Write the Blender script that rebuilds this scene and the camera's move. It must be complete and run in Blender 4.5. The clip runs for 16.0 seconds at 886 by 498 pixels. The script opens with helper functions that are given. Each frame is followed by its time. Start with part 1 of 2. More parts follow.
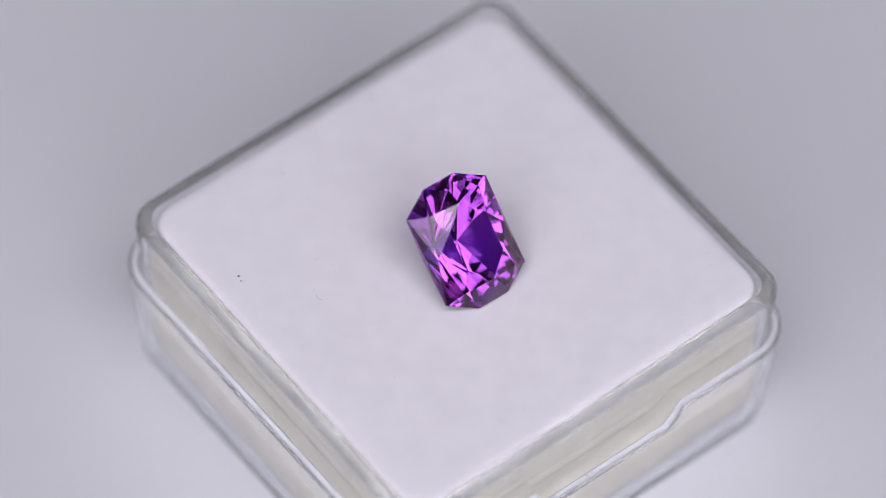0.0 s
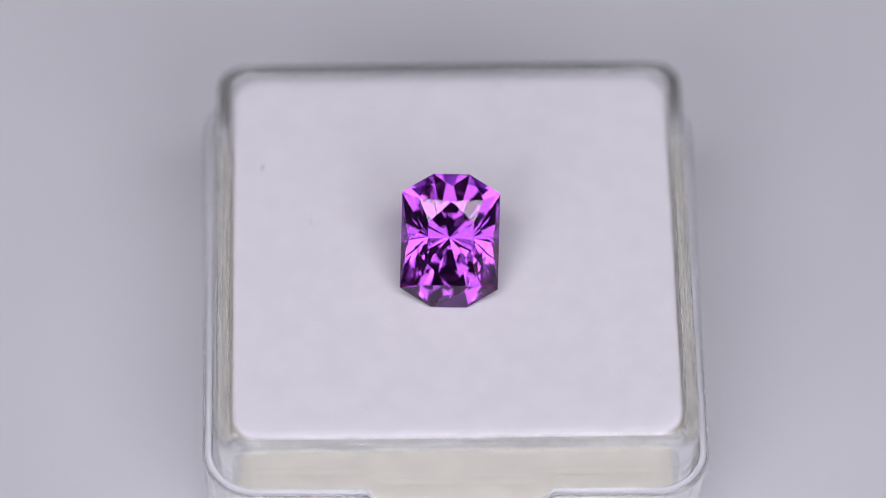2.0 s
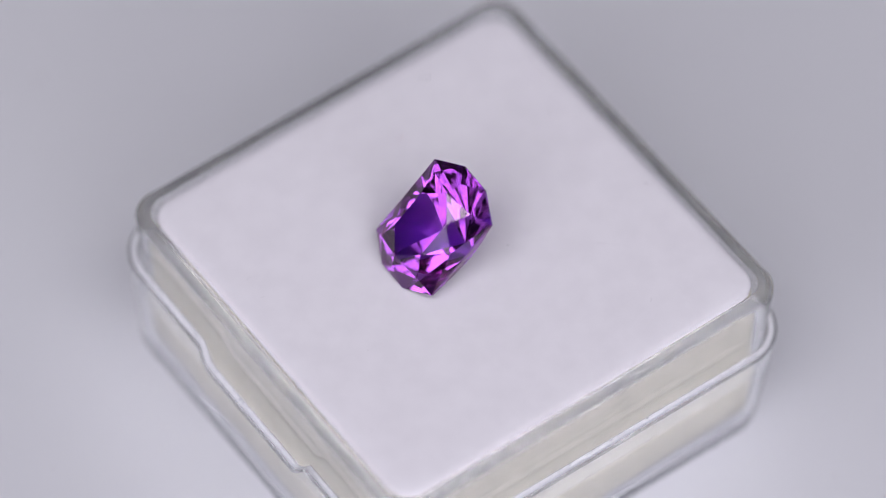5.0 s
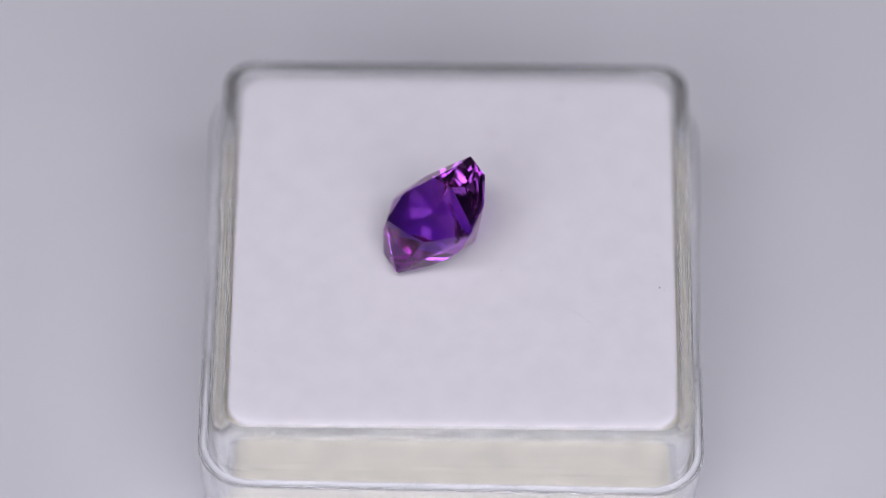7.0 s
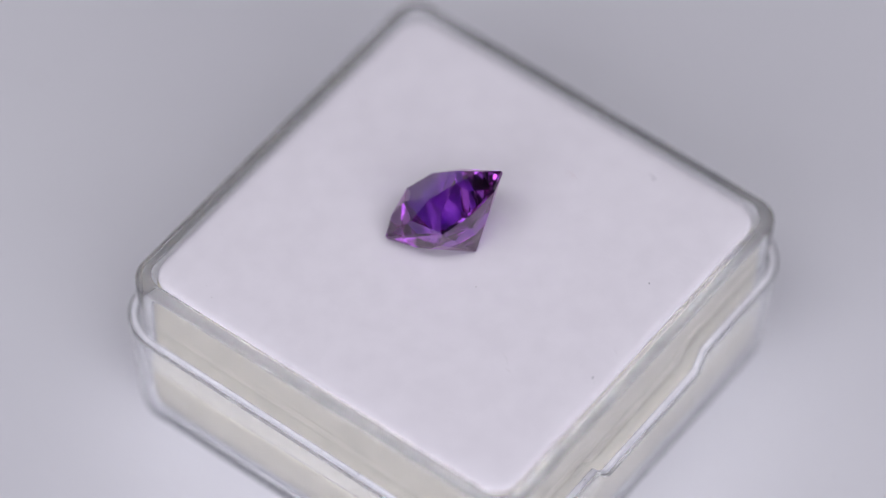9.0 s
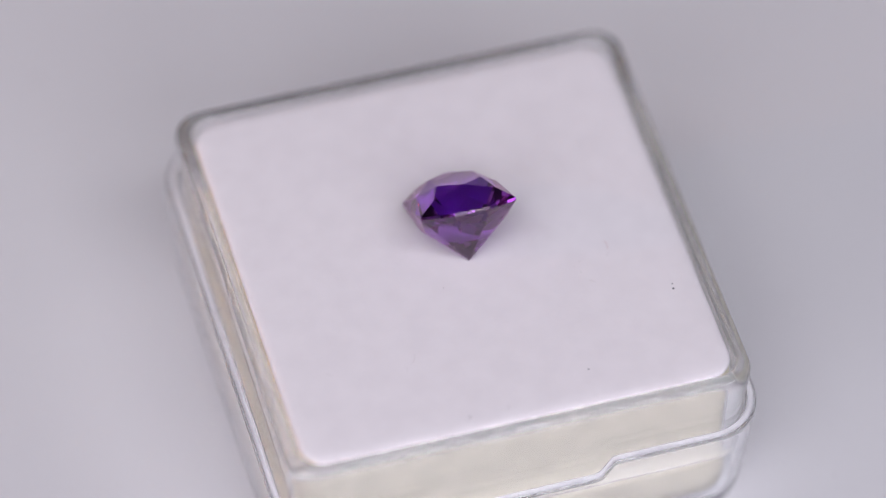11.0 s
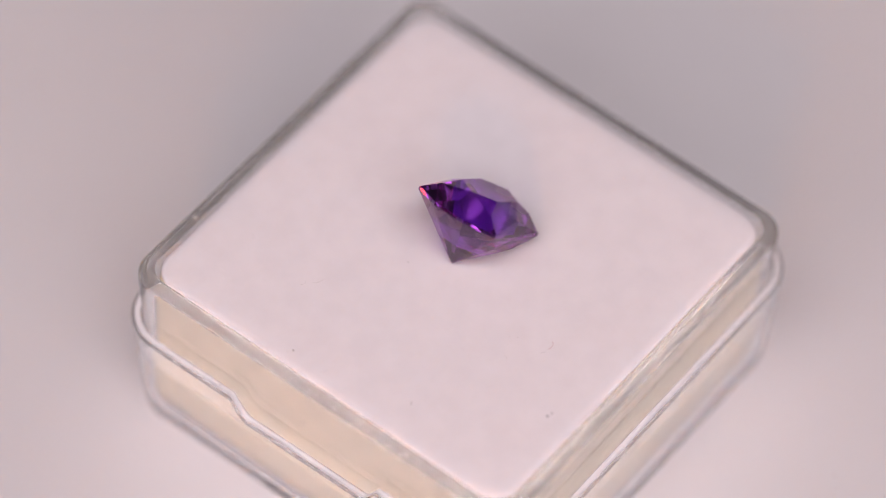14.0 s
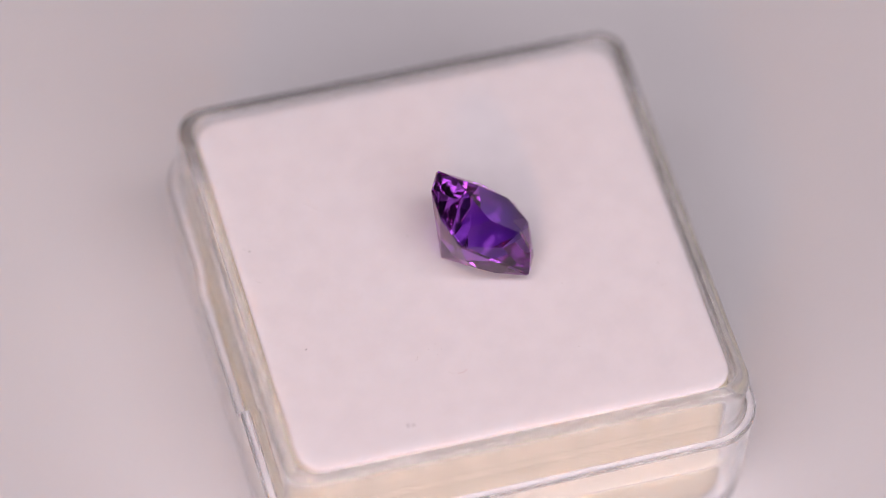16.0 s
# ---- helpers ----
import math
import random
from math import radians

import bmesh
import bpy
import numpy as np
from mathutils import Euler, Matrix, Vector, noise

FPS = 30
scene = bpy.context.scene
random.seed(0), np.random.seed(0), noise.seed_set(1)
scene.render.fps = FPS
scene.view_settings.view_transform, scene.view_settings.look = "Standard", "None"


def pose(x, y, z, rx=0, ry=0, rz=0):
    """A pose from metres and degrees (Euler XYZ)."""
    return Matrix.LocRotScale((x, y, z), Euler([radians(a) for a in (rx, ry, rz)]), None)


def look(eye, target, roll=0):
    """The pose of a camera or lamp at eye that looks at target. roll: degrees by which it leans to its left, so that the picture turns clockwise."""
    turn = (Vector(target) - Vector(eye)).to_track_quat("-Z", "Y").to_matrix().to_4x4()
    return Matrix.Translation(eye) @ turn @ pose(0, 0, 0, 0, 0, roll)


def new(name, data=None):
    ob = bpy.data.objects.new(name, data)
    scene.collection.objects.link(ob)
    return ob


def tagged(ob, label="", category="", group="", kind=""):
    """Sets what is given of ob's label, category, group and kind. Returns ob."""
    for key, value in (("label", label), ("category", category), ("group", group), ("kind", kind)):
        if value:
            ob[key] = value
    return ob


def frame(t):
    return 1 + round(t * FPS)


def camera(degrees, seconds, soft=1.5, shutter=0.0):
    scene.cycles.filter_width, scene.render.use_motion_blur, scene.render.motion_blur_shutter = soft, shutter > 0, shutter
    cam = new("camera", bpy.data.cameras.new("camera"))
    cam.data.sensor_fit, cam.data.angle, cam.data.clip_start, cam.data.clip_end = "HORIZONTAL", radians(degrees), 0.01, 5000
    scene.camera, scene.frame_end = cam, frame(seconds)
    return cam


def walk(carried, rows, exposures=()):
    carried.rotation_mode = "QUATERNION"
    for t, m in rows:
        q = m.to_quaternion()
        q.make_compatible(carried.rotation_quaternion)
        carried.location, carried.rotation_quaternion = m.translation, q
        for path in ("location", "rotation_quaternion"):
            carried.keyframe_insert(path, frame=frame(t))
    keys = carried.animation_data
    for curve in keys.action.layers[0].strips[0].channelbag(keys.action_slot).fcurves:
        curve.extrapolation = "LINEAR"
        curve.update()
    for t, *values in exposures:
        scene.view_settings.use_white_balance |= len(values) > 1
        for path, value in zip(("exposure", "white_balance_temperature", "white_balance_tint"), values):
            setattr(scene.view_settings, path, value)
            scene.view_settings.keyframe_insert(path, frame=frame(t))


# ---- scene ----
MM = 0.001
RIM = 18.3 * MM          # height of the tray's rim over the table
cam = camera(9.96, 16.0, soft=0.75)
view = pose(-0.00117, -0.26089, RIM + 0.35113, 36.543, -1.246, 1.681)
walk(cam, [(0.0, view), (16.0, view)],
     exposures=[(0.0, 0.1, 6400, 10), (9.2, 0.1, 6400, 10), (11.3, 0.11, 6550, 11.5), (12.0, 0.12, 6690, 13), (12.5, 0.06, 6800, 14), (13.0, 0.06, 7280, 19), (13.5, 0.02, 7380, 20), (14.2, 0.11, 7240, 19), (16.0, 0.11, 7140, 19)])
cam.data.dof.use_dof = True
cam.data.dof.focus_distance = 0.4335
cam.data.dof.aperture_fstop = 8.3


# ---- light ----
def softbox(name, eye, target, sx, sy, power, colour):
    lamp = bpy.data.lights.new(name, "AREA")
    lamp.shape, lamp.size, lamp.size_y = "RECTANGLE", sx, sy
    lamp.energy, lamp.color = power, colour
    ob = new(name, lamp)
    ob.matrix_world = look(eye, target)
    return ob


COOL = (0.93, 0.90, 1.0)
softbox("softbox_overhead", (0.03, -0.275, 0.80), (0.03, -0.275, 0), 1.16, 0.23, 4.48, COOL)
for side in (-1, 1):
    softbox("softbox_side", (side * 0.30, -0.54, 0.46), (0, 0, 0.01), 0.44, 0.38, 1.51, COOL)

world = bpy.data.worlds.new("room")
world.use_nodes = True
world.node_tree.nodes["Background"].inputs[0].default_value = (0.6, 0.62, 0.7, 1)
world.node_tree.nodes["Background"].inputs[1].default_value = 0.05
scene.world = world
scene.cycles.glossy_bounces = 12
scene.cycles.max_bounces = 24
scene.cycles.transmission_bounces = 24


# ---- materials ----
def material(name, colour, rough=0.5, **inputs):
    m = bpy.data.materials.new(name)
    m.use_nodes = True
    b = m.node_tree.nodes["Principled BSDF"]
    b.inputs["Base Color"].default_value = (*colour, 1)
    b.inputs["Roughness"].default_value = rough
    for key, value in inputs.items():
        b.inputs[key.replace("_", " ")].default_value = value
    return m


def mottle(m, c1, c2, scale, detail=6.0, low=0.35, high=0.65):
    """Two colours mixed by noise, in metres of the thing's own space."""
    t = m.node_tree
    b = t.nodes["Principled BSDF"]
    co = t.nodes.new("ShaderNodeTexCoord")
    n = t.nodes.new("ShaderNodeTexNoise")
    n.inputs["Scale"].default_value, n.inputs["Detail"].default_value = scale, detail
    r = t.nodes.new("ShaderNodeValToRGB")
    r.color_ramp.elements[0].position, r.color_ramp.elements[0].color = low, (*c1, 1)
    r.color_ramp.elements[1].position, r.color_ramp.elements[1].color = high, (*c2, 1)
    t.links.new(co.outputs["Object"], n.inputs["Vector"])
    t.links.new(n.outputs["Fac"], r.inputs["Fac"])
    t.links.new(r.outputs["Color"], b.inputs["Base Color"])
    return m


def relief(m, scale, depth, detail=4.0):
    t = m.node_tree
    co = t.nodes.new("ShaderNodeTexCoord")
    n = t.nodes.new("ShaderNodeTexNoise")
    n.inputs["Scale"].default_value, n.inputs["Detail"].default_value = scale, detail
    bump = t.nodes.new("ShaderNodeBump")
    bump.inputs["Strength"].default_value, bump.inputs["Distance"].default_value = 1.0, depth
    t.links.new(co.outputs["Object"], n.inputs["Vector"])
    t.links.new(n.outputs["Fac"], bump.inputs["Height"])
    t.links.new(bump.outputs["Normal"], t.nodes["Principled BSDF"].inputs["Normal"])
    return m


TABLE = relief(mottle(material("white_table", (0.6, 0.6, 0.62), 0.6), (0.63, 0.632, 0.652), (0.67, 0.672, 0.688), 18), 900, 0.00003)
SHEET = relief(mottle(material("white_sheet", (0.8, 0.78, 0.82), 0.9), (0.785, 0.76, 0.785), (0.815, 0.79, 0.815), 420), 2500, 0.000012)
FOAM = relief(mottle(material("cream_foam", (0.8, 0.76, 0.66), 0.95), (0.44, 0.415, 0.32), (0.555, 0.525, 0.415), 420, 9.0, 0.3, 0.7), 1500, 0.000014)
PLASTIC = relief(material("clear_plastic", (0.97, 0.975, 0.985), 0.085, Transmission_Weight=0.91, IOR=1.36), 350, 0.000001, 2.0)
# near-white, half clear: the ledge's bright reflection put into its colour
LEDGE_GLINT = relief(mottle(material("ledge_highlight", (0.8, 0.8, 0.81), 0.35, Transmission_Weight=0.6, IOR=1.36), (0.80, 0.80, 0.82), (0.88, 0.88, 0.89), 300), 900, 0.000003)
LINT_DARK = material("dark_lint", (0.10, 0.10, 0.11), 0.9)
LINT_GREY = material("grey_lint", (0.60, 0.58, 0.59), 0.9)
LINT_RED = material("red_lint", (0.50, 0.25, 0.25), 0.9)
BLACK = material("black_housing", (0.03, 0.03, 0.03), 0.5)
WALL = mottle(material("grey_wall", (0.5, 0.5, 0.52), 0.9), (0.20, 0.20, 0.215), (0.25, 0.25, 0.265), 3)


def gem_material():
    """Amethyst: violet glass, two close tones mixed by noise, redder with each inner reflection."""
    m = bpy.data.materials.new("amethyst")
    m.use_nodes = True
    t = m.node_tree
    t.nodes.remove(t.nodes["Principled BSDF"])
    co = t.nodes.new("ShaderNodeTexCoord")
    w = t.nodes.new("ShaderNodeTexNoise")
    w.inputs["Scale"].default_value, w.inputs["Detail"].default_value = 260, 1.0
    r = t.nodes.new("ShaderNodeValToRGB")
    e = r.color_ramp.elements
    e[0].position, e[0].color = 0.35, (0.55, 0.30, 0.80, 1)
    e[1].position, e[1].color = 0.65, (0.61, 0.32, 0.79, 1)
    body = t.nodes.new("ShaderNodeBsdfRefraction")
    shine = t.nodes.new("ShaderNodeBsdfGlossy")
    shine.inputs["Color"].default_value = (0.95, 0.80, 0.89, 1)
    edge = t.nodes.new("ShaderNodeFresnel")
    mix = t.nodes.new("ShaderNodeMixShader")
    body.inputs["Roughness"].default_value = shine.inputs["Roughness"].default_value = 0.0
    body.inputs["IOR"].default_value = edge.inputs["IOR"].default_value = 1.76
    t.links.new(co.outputs["Object"], w.inputs["Vector"])
    t.links.new(w.outputs["Fac"], r.inputs["Fac"])
    t.links.new(r.outputs["Color"], body.inputs["Color"])
    t.links.new(edge.outputs["Fac"], mix.inputs["Fac"])
    t.links.new(body.outputs["BSDF"], mix.inputs[1])
    t.links.new(shine.outputs["BSDF"], mix.inputs[2])
    t.links.new(mix.outputs["Shader"], t.nodes["Material Output"].inputs["Surface"])
    return m


GEM = gem_material()


def glow(name, colour, strength):
    m = material(name, colour, 0.5)
    b = m.node_tree.nodes["Principled BSDF"]
    b.inputs["Emission Color"].default_value = (*colour, 1)
    b.inputs["Emission Strength"].default_value = strength
    return m


# ---- building helpers ----
def mesh_of(name, bm, mat):
    bmesh.ops.recalc_face_normals(bm, faces=bm.faces)
    me = bpy.data.meshes.new(name)
    bm.to_mesh(me)
    bm.free()
    me.materials.append(mat)
    return me


def part(name, bm, mat, parent=None, label="", smooth=True):
    ob = new(name, mesh_of(name, bm, mat))
    if smooth:
        ob.data.shade_smooth()
    ob.parent = parent
    return tagged(ob, label)


def loop(half, r, splits=(), n=10, cx=0.0, cy=0.0):
    """Points round a square with rounded corners, its sides split at the given places."""
    out = []
    for i in range(4):
        c, s = (1, 0, -1, 0)[i], (0, 1, 0, -1)[i]
        side = [(half, v) for v in sorted(splits)]
        corner = [(half - r + r * math.cos(k / n * math.pi / 2), half - r + r * math.sin(k / n * math.pi / 2)) for k in range(n + 1)]
        out += [(cx + c * x - s * y, cy + s * x + c * y) for x, y in side + corner]
    return out


def loft(rings, closed=False, caps=(False, False)):
    bm = bmesh.new()
    vs = [[bm.verts.new(p) for p in ring] for ring in rings]
    n = len(vs[0])
    for a, b in list(zip(vs, vs[1:])) + ([(vs[-1], vs[0])] if closed else []):
        for i in range(n):
            bm.faces.new((a[i], a[(i + 1) % n], b[(i + 1) % n], b[i]))
    if caps[0]:
        bm.faces.new(vs[0])
    if caps[1]:
        bm.faces.new(vs[-1])
    return bm


def slab(x0, y0, z0, x1, y1, z1):
    bm = bmesh.new()
    bmesh.ops.create_cube(bm, size=1.0, matrix=Matrix.Translation(((x0 + x1) / 2, (y0 + y1) / 2, (z0 + z1) / 2)) @ Matrix.Diagonal((x1 - x0, y1 - y0, z1 - z0, 1)))
    return bm


# ---- the room ----
def room():
    half, top = 1.5, 1.7
    for name, box, mat in (("ground", (-half, -half, -0.04, half, half, 0), TABLE),
                           ("ceiling", (-half, -half, top, half, half, top + 0.1), WALL),
                           ("wall_north", (-half, half, -0.04, half, half + 0.1, top + 0.1), WALL),
                           ("wall_south", (-half, -half - 0.1, -0.04, half, -half, top + 0.1), WALL),
                           ("wall_east", (half, -half - 0.1, -0.04, half + 0.1, half + 0.1, top + 0.1), WALL),
                           ("wall_west", (-half - 0.1, -half - 0.1, -0.04, -half, half + 0.1, top + 0.1), WALL)):
        ob = part(name, slab(*box), mat, smooth=False)
        label = "smooth matte white table surface" if name == "ground" else "plain grey painted room surface"
        tagged(ob, label, "table" if name == "ground" else "wall", kind="structure")


# ---- the box ----
CX, CY = -0.28 * MM, -0.21 * MM
SEAT = pose(0, 0, RIM - 0.25 * MM, 1.09, -0.81, 0)      # the tray sits slightly askew in the lower shell
NOTCH = (-8.2, -7.6, -6.6, -6.0, 0, 6.0, 6.6, 7.6, 8.2)
STEP = RIM - 6.3 * MM


def edge_height(x, y):
    """The lower shell's upper edge: two sides have a shallow thumb notch."""
    if abs(y) > 19 * MM and abs(x) < 8.2 * MM:
        f = min(1.0, max(0.0, (8.0 * MM - abs(x)) / (1.4 * MM)))
        return STEP - 2.1 * MM * f * f * (3 - 2 * f)
    return STEP


def at(ring, z):
    return [(x, y, z(x, y) if callable(z) else z) for x, y in ring]


def lower_shell(parent):
    cuts = [v * MM for v in NOTCH]

    def ring(half, r, z):
        return at(loop(half * MM, r * MM, cuts, 10, CX, CY), z)
    rings = [ring(19.6, 3.4, 0.0), ring(20.3, 4.0, 0.1 * MM), ring(20.78, 4.3, 0.5 * MM), ring(20.88, 4.4, 0.9 * MM), ring(20.9, 4.4, 1.2 * MM), ring(20.92, 4.4, 1.7 * MM)]
    rings += [ring(21.52, 4.6, lambda x, y: edge_height(x, y) - 0.8 * MM), ring(21.54, 4.6, lambda x, y: edge_height(x, y) - 0.4 * MM), ring(21.54, 4.6, lambda x, y: edge_height(x, y) - 0.15 * MM),
              ring(21.47, 4.55, lambda x, y: edge_height(x, y) - 0.03 * MM), ring(21.37, 4.5, edge_height),
              ring(20.77, 3.9, edge_height), ring(20.67, 3.85, lambda x, y: edge_height(x, y) - 0.12 * MM)]
    rings += [ring(20.64, 3.8, lambda x, y: edge_height(x, y) - 0.4 * MM), ring(20.63, 3.8, lambda x, y: edge_height(x, y) - 0.7 * MM), ring(20.21, 3.6, 2.8 * MM), ring(20.17, 3.6, 2.2 * MM), ring(20.1, 3.5, 1.7 * MM), ring(19.8, 3.3, 1.3 * MM), ring(19.0, 2.8, 1.2 * MM)]
    ob = part("lower_shell", loft(rings, caps=(True, True)), PLASTIC, parent, "clear plastic lower shell with two thumb notches")
    ob.visible_shadow = False
    return ob


def edge_band(parent):
    """An added pale strip on the lower shell's upper edge, standing in for reflected light."""
    cuts = [v * MM for v in NOTCH]

    def ring(half, r, lift):
        return at(loop(half * MM, r * MM, cuts, 10, CX, CY), lambda x, y: edge_height(x, y) + lift * MM)
    ob = part("edge_band", loft([ring(20.80, 3.93, 0.004), ring(20.82, 3.94, 0.04), ring(21.32, 4.45, 0.04), ring(21.34, 4.46, 0.004)], closed=True), LEDGE_GLINT, parent, "pale translucent highlight strip on the ledge")
    ob.visible_shadow = False


def tray(parent):
    def ring(half, r, z):
        return at(loop(half * MM, r * MM, (), 12, CX, CY), z * MM)
    rings = [ring(19.68, 2.4, -10.9), ring(19.79, 2.4, -10.85), ring(19.86, 2.4, -10.6), ring(19.88, 2.4, -10.2), ring(20.40, 2.5, -1.5), ring(20.41, 2.5, -1.1), ring(20.41, 2.5, -0.7), ring(20.35, 2.46, -0.42), ring(20.17, 2.36, -0.16),
             ring(19.8, 2.18, -0.03), ring(19.5, 2.05, 0.0), ring(19.30, 1.95, -0.05), ring(19.22, 1.9, -0.2), ring(19.2, 1.9, -0.5), ring(19.198, 1.9, -0.9), ring(19.13, 1.8, -10.2), ring(19.13, 1.8, -10.6), ring(19.18, 1.8, -10.83), ring(19.29, 1.8, -10.9)]
    bm = loft(rings, closed=True)
    ob = part("tray", bm, PLASTIC, parent, "clear plastic upper shell with rounded rim")
    ob.matrix_basis = SEAT
    ob.visible_shadow = False
    return ob


def gem_box():
    ob = tagged(new("gem_box"), "square clear plastic gem box with stepped sides, packed with white foam", "box")
    edge_band(lower_shell(ob))
    tray(ob)
    return ob


PAD_TOP = -0.32


def foam_pad():
    ob = tagged(new("foam_pad"), "cream foam pad with a white top sheet inside the clear box", "foam pad")

    def ring(half, r, z):
        return at(loop(half * MM, r * MM, [v * 0.085 * (half - r) * MM for v in range(-10, 11)], 10, CX, CY), z * MM)

    def rough(rings, amount):
        for k, rg in enumerate(rings):
            rings[k] = [(x * (1 + amount * noise.noise((x * 900, y * 900, z * 700 + 3))), y * (1 + amount * noise.noise((x * 900, y * 900, z * 700 + 9))), z) for x, y, z in rg]
        return rings
    block = rough([ring(19.3, 3.4, -15.9)] + [ring(19.65, 3.4, z) for z in (-15.6, -14, -12.8, -11.8)] + [ring(19.5, 3.3, -11.3), ring(19.1, 2.3, -11.05)] + [ring(18.95, 2.2, z) for z in (-10.9, -8, -5, -2.6, -1.2)] + [ring(18.6, 2.2, -1.0)], 0.0007)
    part("foam_block", loft(block, caps=(True, True)), FOAM, ob, "cream open-cell foam")
    sheet = rough([ring(18.3, 2.2, -0.95), ring(18.8, 2.3, -0.93), ring(18.98, 2.4, -0.75), ring(18.9, 2.35, -0.56), ring(18.7, 2.3, -0.44), ring(18.3, 2.25, -0.365), ring(17.7, 2.2, -0.328), ring(17.0, 2.2, PAD_TOP), ring(12.0, 1.6, PAD_TOP), ring(6.0, 0.8, PAD_TOP), ring(1.0, 0.13, PAD_TOP)], 0.0012)
    part("top_sheet", loft(sheet, caps=(True, True)), SHEET, ob, "white felt top sheet")
    for child in ob.children:
        child.matrix_basis = SEAT
    return ob


def edge_fuzz(pad):
    """Loose felt fibres along the cut edge of the top sheet."""
    rng = random.Random(21)
    verts, faces = [], []
    for k in range(620):
        turn, u = rng.randrange(4) * 90, rng.uniform(-17.2, 17.2)
        if noise.noise((u * 0.35, turn, 0.7)) < -0.12:
            continue
        m = pose(CX, CY, 0, 0, 0, turn)
        p = Vector((u, 18.72 + rng.uniform(-0.15, 0.1), PAD_TOP - 0.16))
        a, rise, step = rng.uniform(0.3, 2.8), rng.uniform(0.0, 0.75), rng.uniform(0.08, 0.24)
        for j in range(4):
            for off in (Vector((0.016, 0, 0)), Vector((-0.009, 0.014, 0)), Vector((0, -0.009, 0.016))):
                verts.append(m @ ((p + off * (1.2 - 0.25 * j)) * MM))
            p = p + Vector((math.cos(a) * step, math.sin(a) * step * 0.6, rise * step))
            a += rng.uniform(-0.5, 0.5)
            rise -= 0.25
            p.y = min(p.y, 19.15)
        n = len(verts) - 12
        faces += [(n + j * 3 + i, n + j * 3 + (i + 1) % 3, n + j * 3 + 3 + (i + 1) % 3, n + j * 3 + 3 + i) for j in range(3) for i in range(3)]
    me = bpy.data.meshes.new("edge_fuzz")
    me.from_pydata(verts, [], faces)
    me.materials.append(SHEET)
    ob = new("edge_fuzz", me)
    ob.parent, ob.matrix_basis = pad, SEAT
    tagged(ob, "loose white felt fibres", kind="stuff")


# ---- lint and scuffs ----
def fibre(rng, length, thick, curl):
    """A bent hair as a thin tube."""
    bm = bmesh.new()
    a, p, rings = rng.uniform(0, 6.3), Vector((0, 0, thick)), []
    n = 7
    for k in range(n):
        side = Vector((-math.sin(a), math.cos(a), 0))
        rings.append([bm.verts.new(p + side * thick * math.cos(b) + Vector((0, 0, thick * math.sin(b)))) for b in (0.5, 2.6, 4.7)])
        p = p + Vector((math.cos(a), math.sin(a), rng.uniform(-0.1, 0.25))) * length / n
        p.z = max(p.z, thick)
        a += curl * rng.uniform(0.3, 1.0)
    for r0, r1 in zip(rings, rings[1:]):
        for i in range(3):
            bm.faces.new((r0[i], r0[(i + 1) % 3], r1[(i + 1) % 3], r1[i]))
    bm.faces.new(rings[0]), bm.faces.new(rings[-1])
    return bm


def crumb(rng, size):
    bm = bmesh.new()
    bmesh.ops.create_icosphere(bm, subdivisions=1, radius=size)
    for v in bm.verts:
        v.co *= rng.uniform(0.6, 1.3)
    return bm


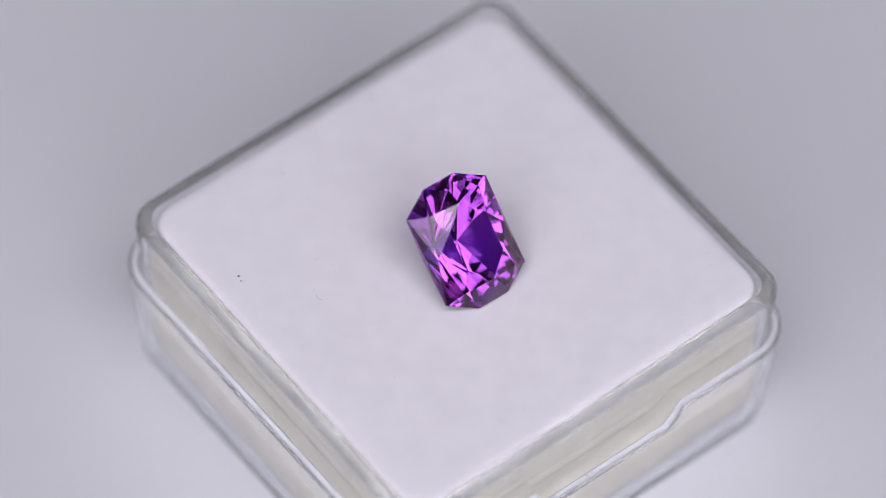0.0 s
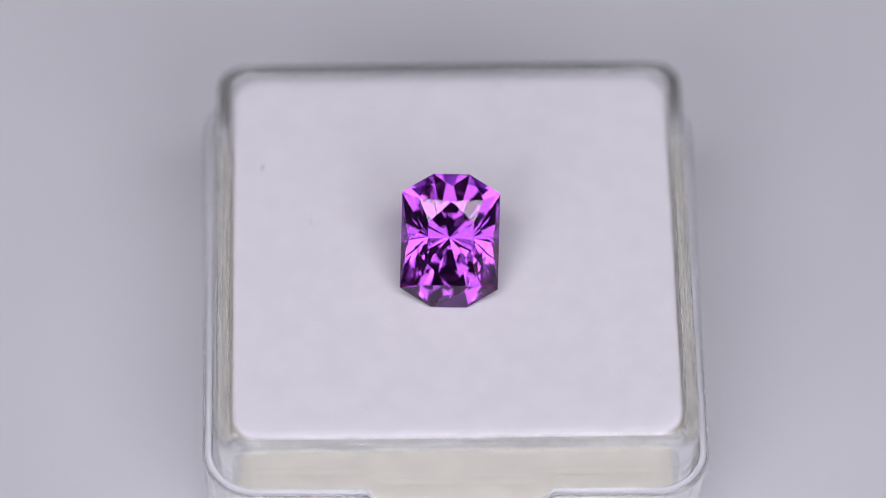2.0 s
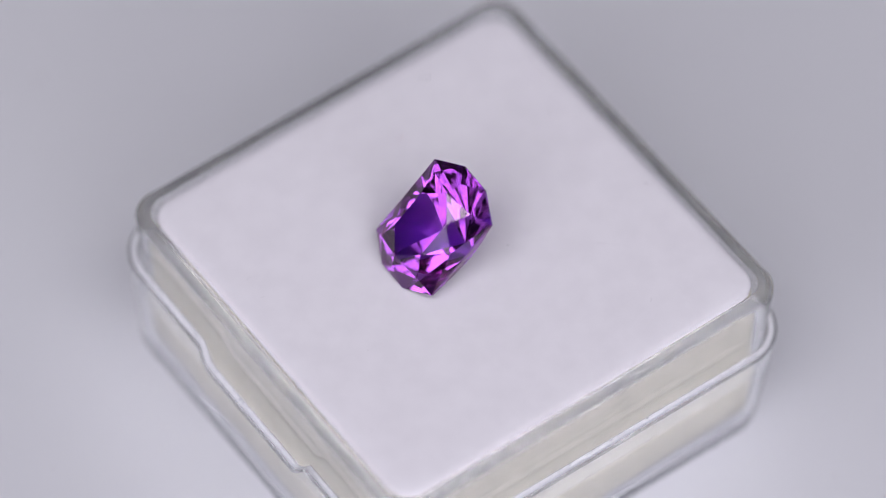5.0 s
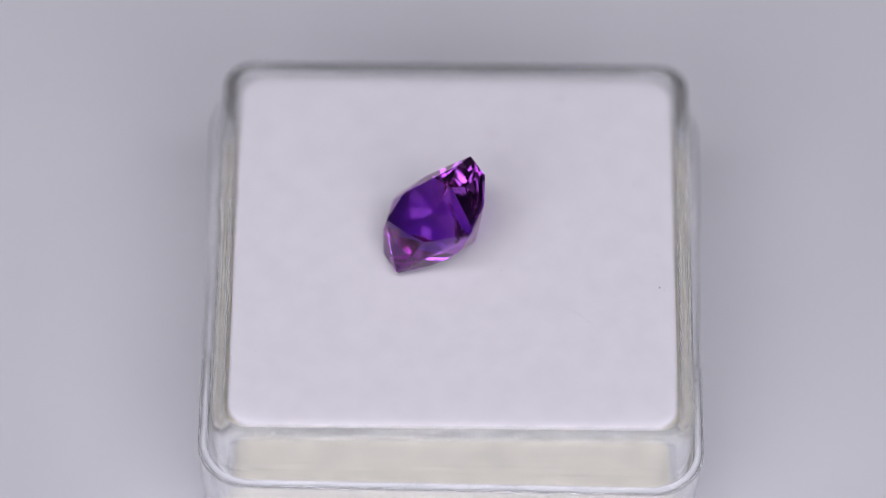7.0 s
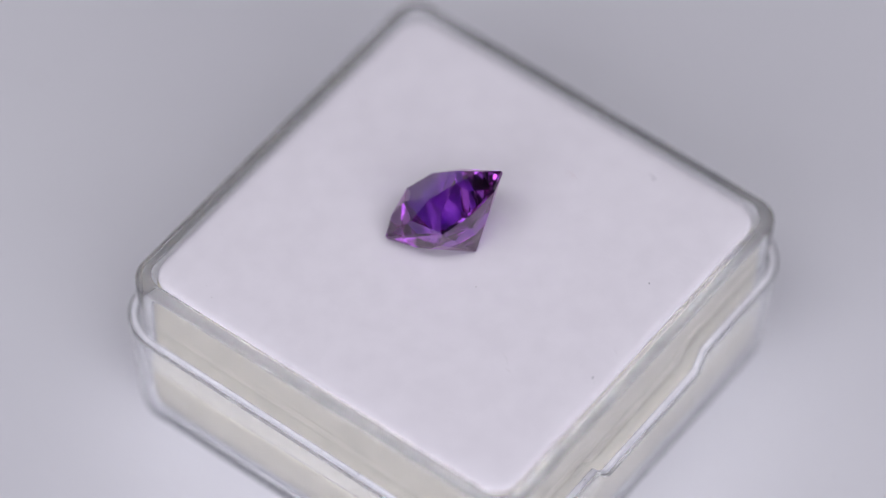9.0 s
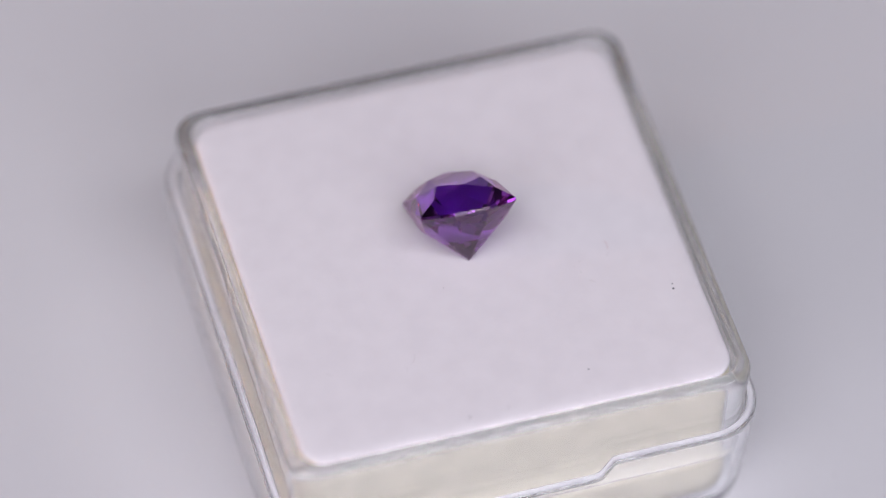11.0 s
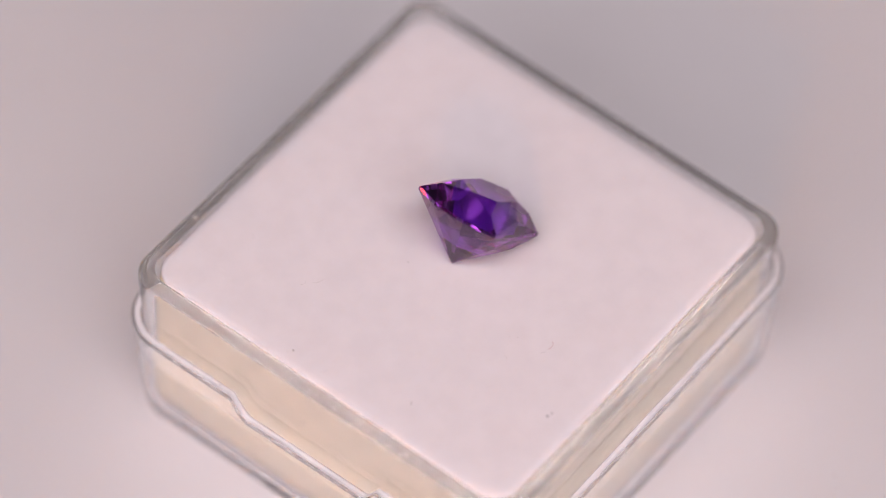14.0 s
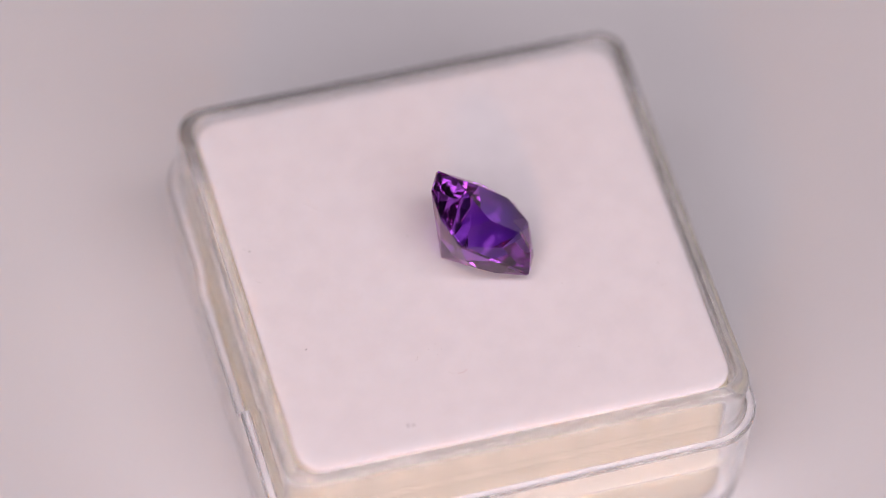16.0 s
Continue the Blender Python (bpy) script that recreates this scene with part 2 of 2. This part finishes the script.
def lint(pad, box):
    rng = random.Random(5)
    # fibres lying on the sheet: x, y, length, curl (mm)
    for x, y, length, curl, mat in ((-12.5, 3.4, 1.1, 0.5, LINT_RED), (7.3, 10.8, 1.3, 0.35, LINT_GREY), (14.0, 10.3, 0.7, -0.5, LINT_GREY), (-12.6, 3.8, 0.6, 0.3, LINT_GREY),
                                    (-8.0, -16.0, 0.7, 0.2, LINT_GREY), (7.8, 11.0, 0.8, -0.4, LINT_GREY), (0.9, 17.6, 0.8, 0.5, LINT_GREY), (-10.5, 6.6, 0.7, 0.3, LINT_GREY), (-5.7, -16.6, 0.4, 0.2, LINT_GREY)):
        part("fibre", fibre(rng, length * MM, 0.015 * MM, curl), mat, pad).matrix_basis = SEAT @ pose(x * MM, y * MM, PAD_TOP * MM)
    for x, y, size, mat in ((-16.7, 9.0, 0.10, LINT_DARK), (4.0, 17.4, 0.07, LINT_DARK), (-7.1, 15.3, 0.06, LINT_DARK), (-16.8, 8.5, 0.06, LINT_DARK), (2.3, 3.8, 0.08, LINT_GREY),
                            (-9.8, 4.1, 0.05, LINT_GREY), (-9.6, 5.2, 0.05, LINT_GREY), (-10.3, 4.6, 0.04, LINT_GREY), (-9.2, 4.5, 0.04, LINT_GREY), (4.2, -12.4, 0.05, LINT_GREY), (16.3, -14.5, 0.05, LINT_GREY),
                            (17.0, -13.4, 0.06, LINT_GREY), (4.3, 17.8, 0.06, LINT_GREY), (-12.4, -7.3, 0.05, LINT_GREY), (-5.7, -7.8, 0.04, LINT_GREY), (11.1, -17.0, 0.06, LINT_GREY)):
        part("speck", crumb(rng, size * MM), mat, pad).matrix_basis = SEAT @ pose(x * MM, y * MM, (PAD_TOP + size * 0.4) * MM)
    # lint clinging to the tray's outer walls: wall's turn, place along it, height under the rim
    for turn, u, z, length, mat in ((0, -2.3, -6.1, 0.8, LINT_GREY), (0, 12.9, -5.6, 0.4, LINT_GREY), (0, 13.5, -3.3, 0.4, LINT_GREY), (180, -1.7, -4.2, 1.0, LINT_GREY), (180, -0.9, -5.0, 0.0, LINT_DARK),
                                    (180, -1.6, -6.7, 0.3, LINT_GREY), (90, -9.1, -4.0, 0.4, LINT_GREY), (90, 11.6, -1.6, 0.0, LINT_GREY), (180, 1.2, -5.0, 0.3, LINT_GREY)):
        bm = fibre(rng, length * MM, 0.02 * MM, 0.4) if length else crumb(rng, 0.1 * MM)
        part("fibre" if length else "speck", bm, mat, box).matrix_basis = SEAT @ pose(CX, CY, 0, 0, 0, turn) @ pose(u * MM, -20.06 * MM, z * MM, 90, 0, 0)


def stray_specks(shell_parent, ground):
    rng = random.Random(9)
    # dust caught on the outside of the lower shell and on its ledge
    for k in range(46):
        turn, u = rng.choice((0, 0, 0, 90, 180, 180, 270)) + 0.0, rng.uniform(-16.5, 16.5)
        low = rng.random() < 0.6
        z = rng.uniform(2.5, 9.5) if low else (edge_height(u * MM, -20 * MM if turn in (0, 180) else 0) / MM + 0.06)
        out = 20.92 + 0.6 * (z - 1.7) / 9.5 + 0.01 if low else rng.uniform(20.85, 21.3)
        ob = part("speck", crumb(rng, rng.uniform(0.02, 0.045) * MM), rng.choice((LINT_GREY, LINT_GREY, LINT_DARK)), shell_parent)
        ob.matrix_basis = pose(CX, CY, 0, 0, 0, turn) @ pose(u * MM, -out * MM, z * MM)
    for x, y, size in ((20.95, 1.6, 0.08), (20.95, -2.8, 0.07), (20.95, 5.5, 0.07), (20.95, 0.2, 0.05), (-8.6, -21.0, 0.08), (-5.5, -21.0, 0.05), (-2.0, -21.0, 0.09), (-1.5, -21.0, 0.06), (9.6, 21.0, 0.06), (12.5, 21.0, 0.05)):
        ob = part("speck", crumb(rng, size * MM), LINT_DARK, shell_parent)
        ob.matrix_basis = pose(CX + x * MM, CY + y * MM, edge_height(x * MM, y * MM) + 0.08 * MM)
    for x, y, size in ((-39.2, 31.0, 0.34), (-34.5, -12.3, 0.16), (14.6, 30.8, 0.22), (33.9, -10.1, 0.14)):
        part("speck", crumb(rng, size * MM), LINT_GREY, ground).matrix_world = pose(x * MM, y * MM, size * 0.2 * MM)


# ---- the gem ----
TILT = 42.7
CULET = 5.18


def gem_at():
    """The stone leans on one pavilion facet, its culet on the sheet."""
    return SEAT @ pose(-0.68 * MM, 1.57 * MM, (PAD_TOP + 0.15) * MM, 0, 0, 0.5) @ pose(0, 0, 0, TILT, 0, 0) @ pose(0, 0, CULET * MM, 0, 0, -2.4)


def gemstone():
    """Octagonal mixed cut: a pointed table, star facets, thin girdle and a two-tier pavilion."""
    w, l1, w1, l = 4.18, 4.12, 1.54, 5.71
    g, crown = 0.13, 2.08
    ring = [(w, -l1), (w, l1), (w1, l), (-w1, l), (-w, l1), (-w, -l1), (-w1, -l), (w1, -l)]
    pts = [(x, y, s * g) for x, y in ring for s in (-1, 1)]
    pts += [(0, s * 3.62, crown) for s in (-1, 1)] + [(sx * 1.93, sy * 1.8, crown) for sx in (-1, 1) for sy in (-1, 1)]
    pts += [(sx * 2.72, sy * 3.72, 1.26) for sx in (-1, 1) for sy in (-1, 1)]
    pts += [(s * 3.55, 0, 1.12) for s in (-1, 1)] + [(0, s * 4.8, 1.218) for s in (-1, 1)]
    pts.append((0, 0, -CULET))

    def under(x, y, z):
        """A pavilion vertex, kept within the two end facets."""
        return (x, y, max(z, -CULET + abs(y) * (CULET - g) / l - 0.07))
    slope = math.tan(radians(41.2))
    for sx in (-1, 1):
        pts.append(under(sx * w * 0.86, 0, -CULET + slope * w * 0.86 + 0.10))
        for sy in (-1, 1):
            x, y = w * 0.88, l1 * 0.5 * 0.88
            pts.append(under(sx * x, sy * y, -CULET + slope * math.hypot(x, y)))
            x, y = w * 0.40, l1 * 0.25
            pts.append(under(sx * x, sy * y, -CULET + slope * math.hypot(x, y) - 0.07))
            x, y = (w + w1) / 2 * 0.811, (l + l1) / 2 * 0.811
            pts.append(under(sx * x, sy * y, -g - (CULET - g) * 0.189 - 0.08))
            x, y = w * 0.34, l1 * 0.36
            pts.append(under(sx * x, sy * y, -g - (CULET - g) * 0.65 - 0.05))
    for sy in (-1, 1):
        pts.append((0, sy * l * 0.50, -g - (CULET - g) * 0.50 - 0.05))
        pts.append((0, sy * l * 0.86, -g - (CULET - g) * 0.14 - 0.07))
        for sx in (-1, 1):
            pts.append(under(sx * w1 * 0.75, sy * l * 0.72, -g - (CULET - g) * 0.28 - 0.05))
    bm = bmesh.new()
    for p in pts:
        bm.verts.new([c * MM for c in p])
    got = bmesh.ops.convex_hull(bm, input=bm.verts)
    bmesh.ops.delete(bm, geom=[v for v in set(got["geom_interior"] + got["geom_unused"]) if isinstance(v, bmesh.types.BMVert)], context="VERTS")
    bmesh.ops.dissolve_limit(bm, angle_limit=radians(0.6), verts=bm.verts, edges=bm.edges)
    bmesh.ops.recalc_face_normals(bm, faces=bm.faces)
    ob = tagged(new("gemstone"), "faceted violet amethyst gemstone lying tilted on the white pad", "gemstone")

    def tier(face):
        top, low = max(v.co.z for v in face.verts) / MM, min(v.co.z for v in face.verts) / MM
        if low > crown - 0.05:
            return "table_facet"
        if top > g + 0.05:
            return "crown"
        return "pavilion" if low < -g - 0.05 else "girdle"
    for name in ("table_facet", "crown", "girdle", "pavilion"):
        piece = bmesh.new()
        for face in bm.faces:
            if tier(face) == name:
                piece.faces.new([piece.verts.new(v.co) for v in face.verts])
        bmesh.ops.remove_doubles(piece, verts=piece.verts, dist=1e-7)
        me = bpy.data.meshes.new(name)
        piece.to_mesh(me)
        piece.free()
        me.materials.append(GEM)
        new(name, me).parent = ob
    bm.free()
    return ob


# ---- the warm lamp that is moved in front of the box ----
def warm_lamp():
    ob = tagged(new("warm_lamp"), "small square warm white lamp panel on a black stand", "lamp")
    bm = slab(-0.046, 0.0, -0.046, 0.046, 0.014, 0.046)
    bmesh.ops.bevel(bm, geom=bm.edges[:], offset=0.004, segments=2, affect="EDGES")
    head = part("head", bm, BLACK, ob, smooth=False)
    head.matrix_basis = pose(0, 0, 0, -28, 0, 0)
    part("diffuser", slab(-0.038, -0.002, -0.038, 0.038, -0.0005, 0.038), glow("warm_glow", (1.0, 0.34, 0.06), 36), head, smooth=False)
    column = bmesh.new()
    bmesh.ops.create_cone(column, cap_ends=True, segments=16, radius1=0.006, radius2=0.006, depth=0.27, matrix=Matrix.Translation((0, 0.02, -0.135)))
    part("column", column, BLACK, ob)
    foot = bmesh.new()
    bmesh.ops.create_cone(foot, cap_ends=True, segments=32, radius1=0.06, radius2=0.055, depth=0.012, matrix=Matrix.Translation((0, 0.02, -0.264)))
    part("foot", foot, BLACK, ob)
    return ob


room()
box = gem_box()
pad = foam_pad()
edge_fuzz(pad)
lint(pad, box)
stray_specks(box, bpy.data.objects["ground"])
gem = gemstone()
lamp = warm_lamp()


def motions():
    """The box, the pad in it and the stone on it turn together on one axis."""
    times = [k * 0.5 for k in range(33)]
    spin = [(t, pose(0, 0, 0, 0, 0, 39.68 - 18.443 * t + 0.0112 * t * t)) for t in times]
    walk(box, spin)
    walk(pad, spin)
    rest = gem_at()
    walk(gem, [(t, m @ rest) for t, m in spin])
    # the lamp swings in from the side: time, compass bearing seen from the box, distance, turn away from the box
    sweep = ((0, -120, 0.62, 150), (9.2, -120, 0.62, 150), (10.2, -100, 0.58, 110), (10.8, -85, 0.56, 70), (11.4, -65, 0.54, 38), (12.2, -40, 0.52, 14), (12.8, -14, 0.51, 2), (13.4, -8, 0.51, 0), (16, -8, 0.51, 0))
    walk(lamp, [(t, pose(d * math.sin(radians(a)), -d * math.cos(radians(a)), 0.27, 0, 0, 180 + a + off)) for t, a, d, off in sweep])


motions()
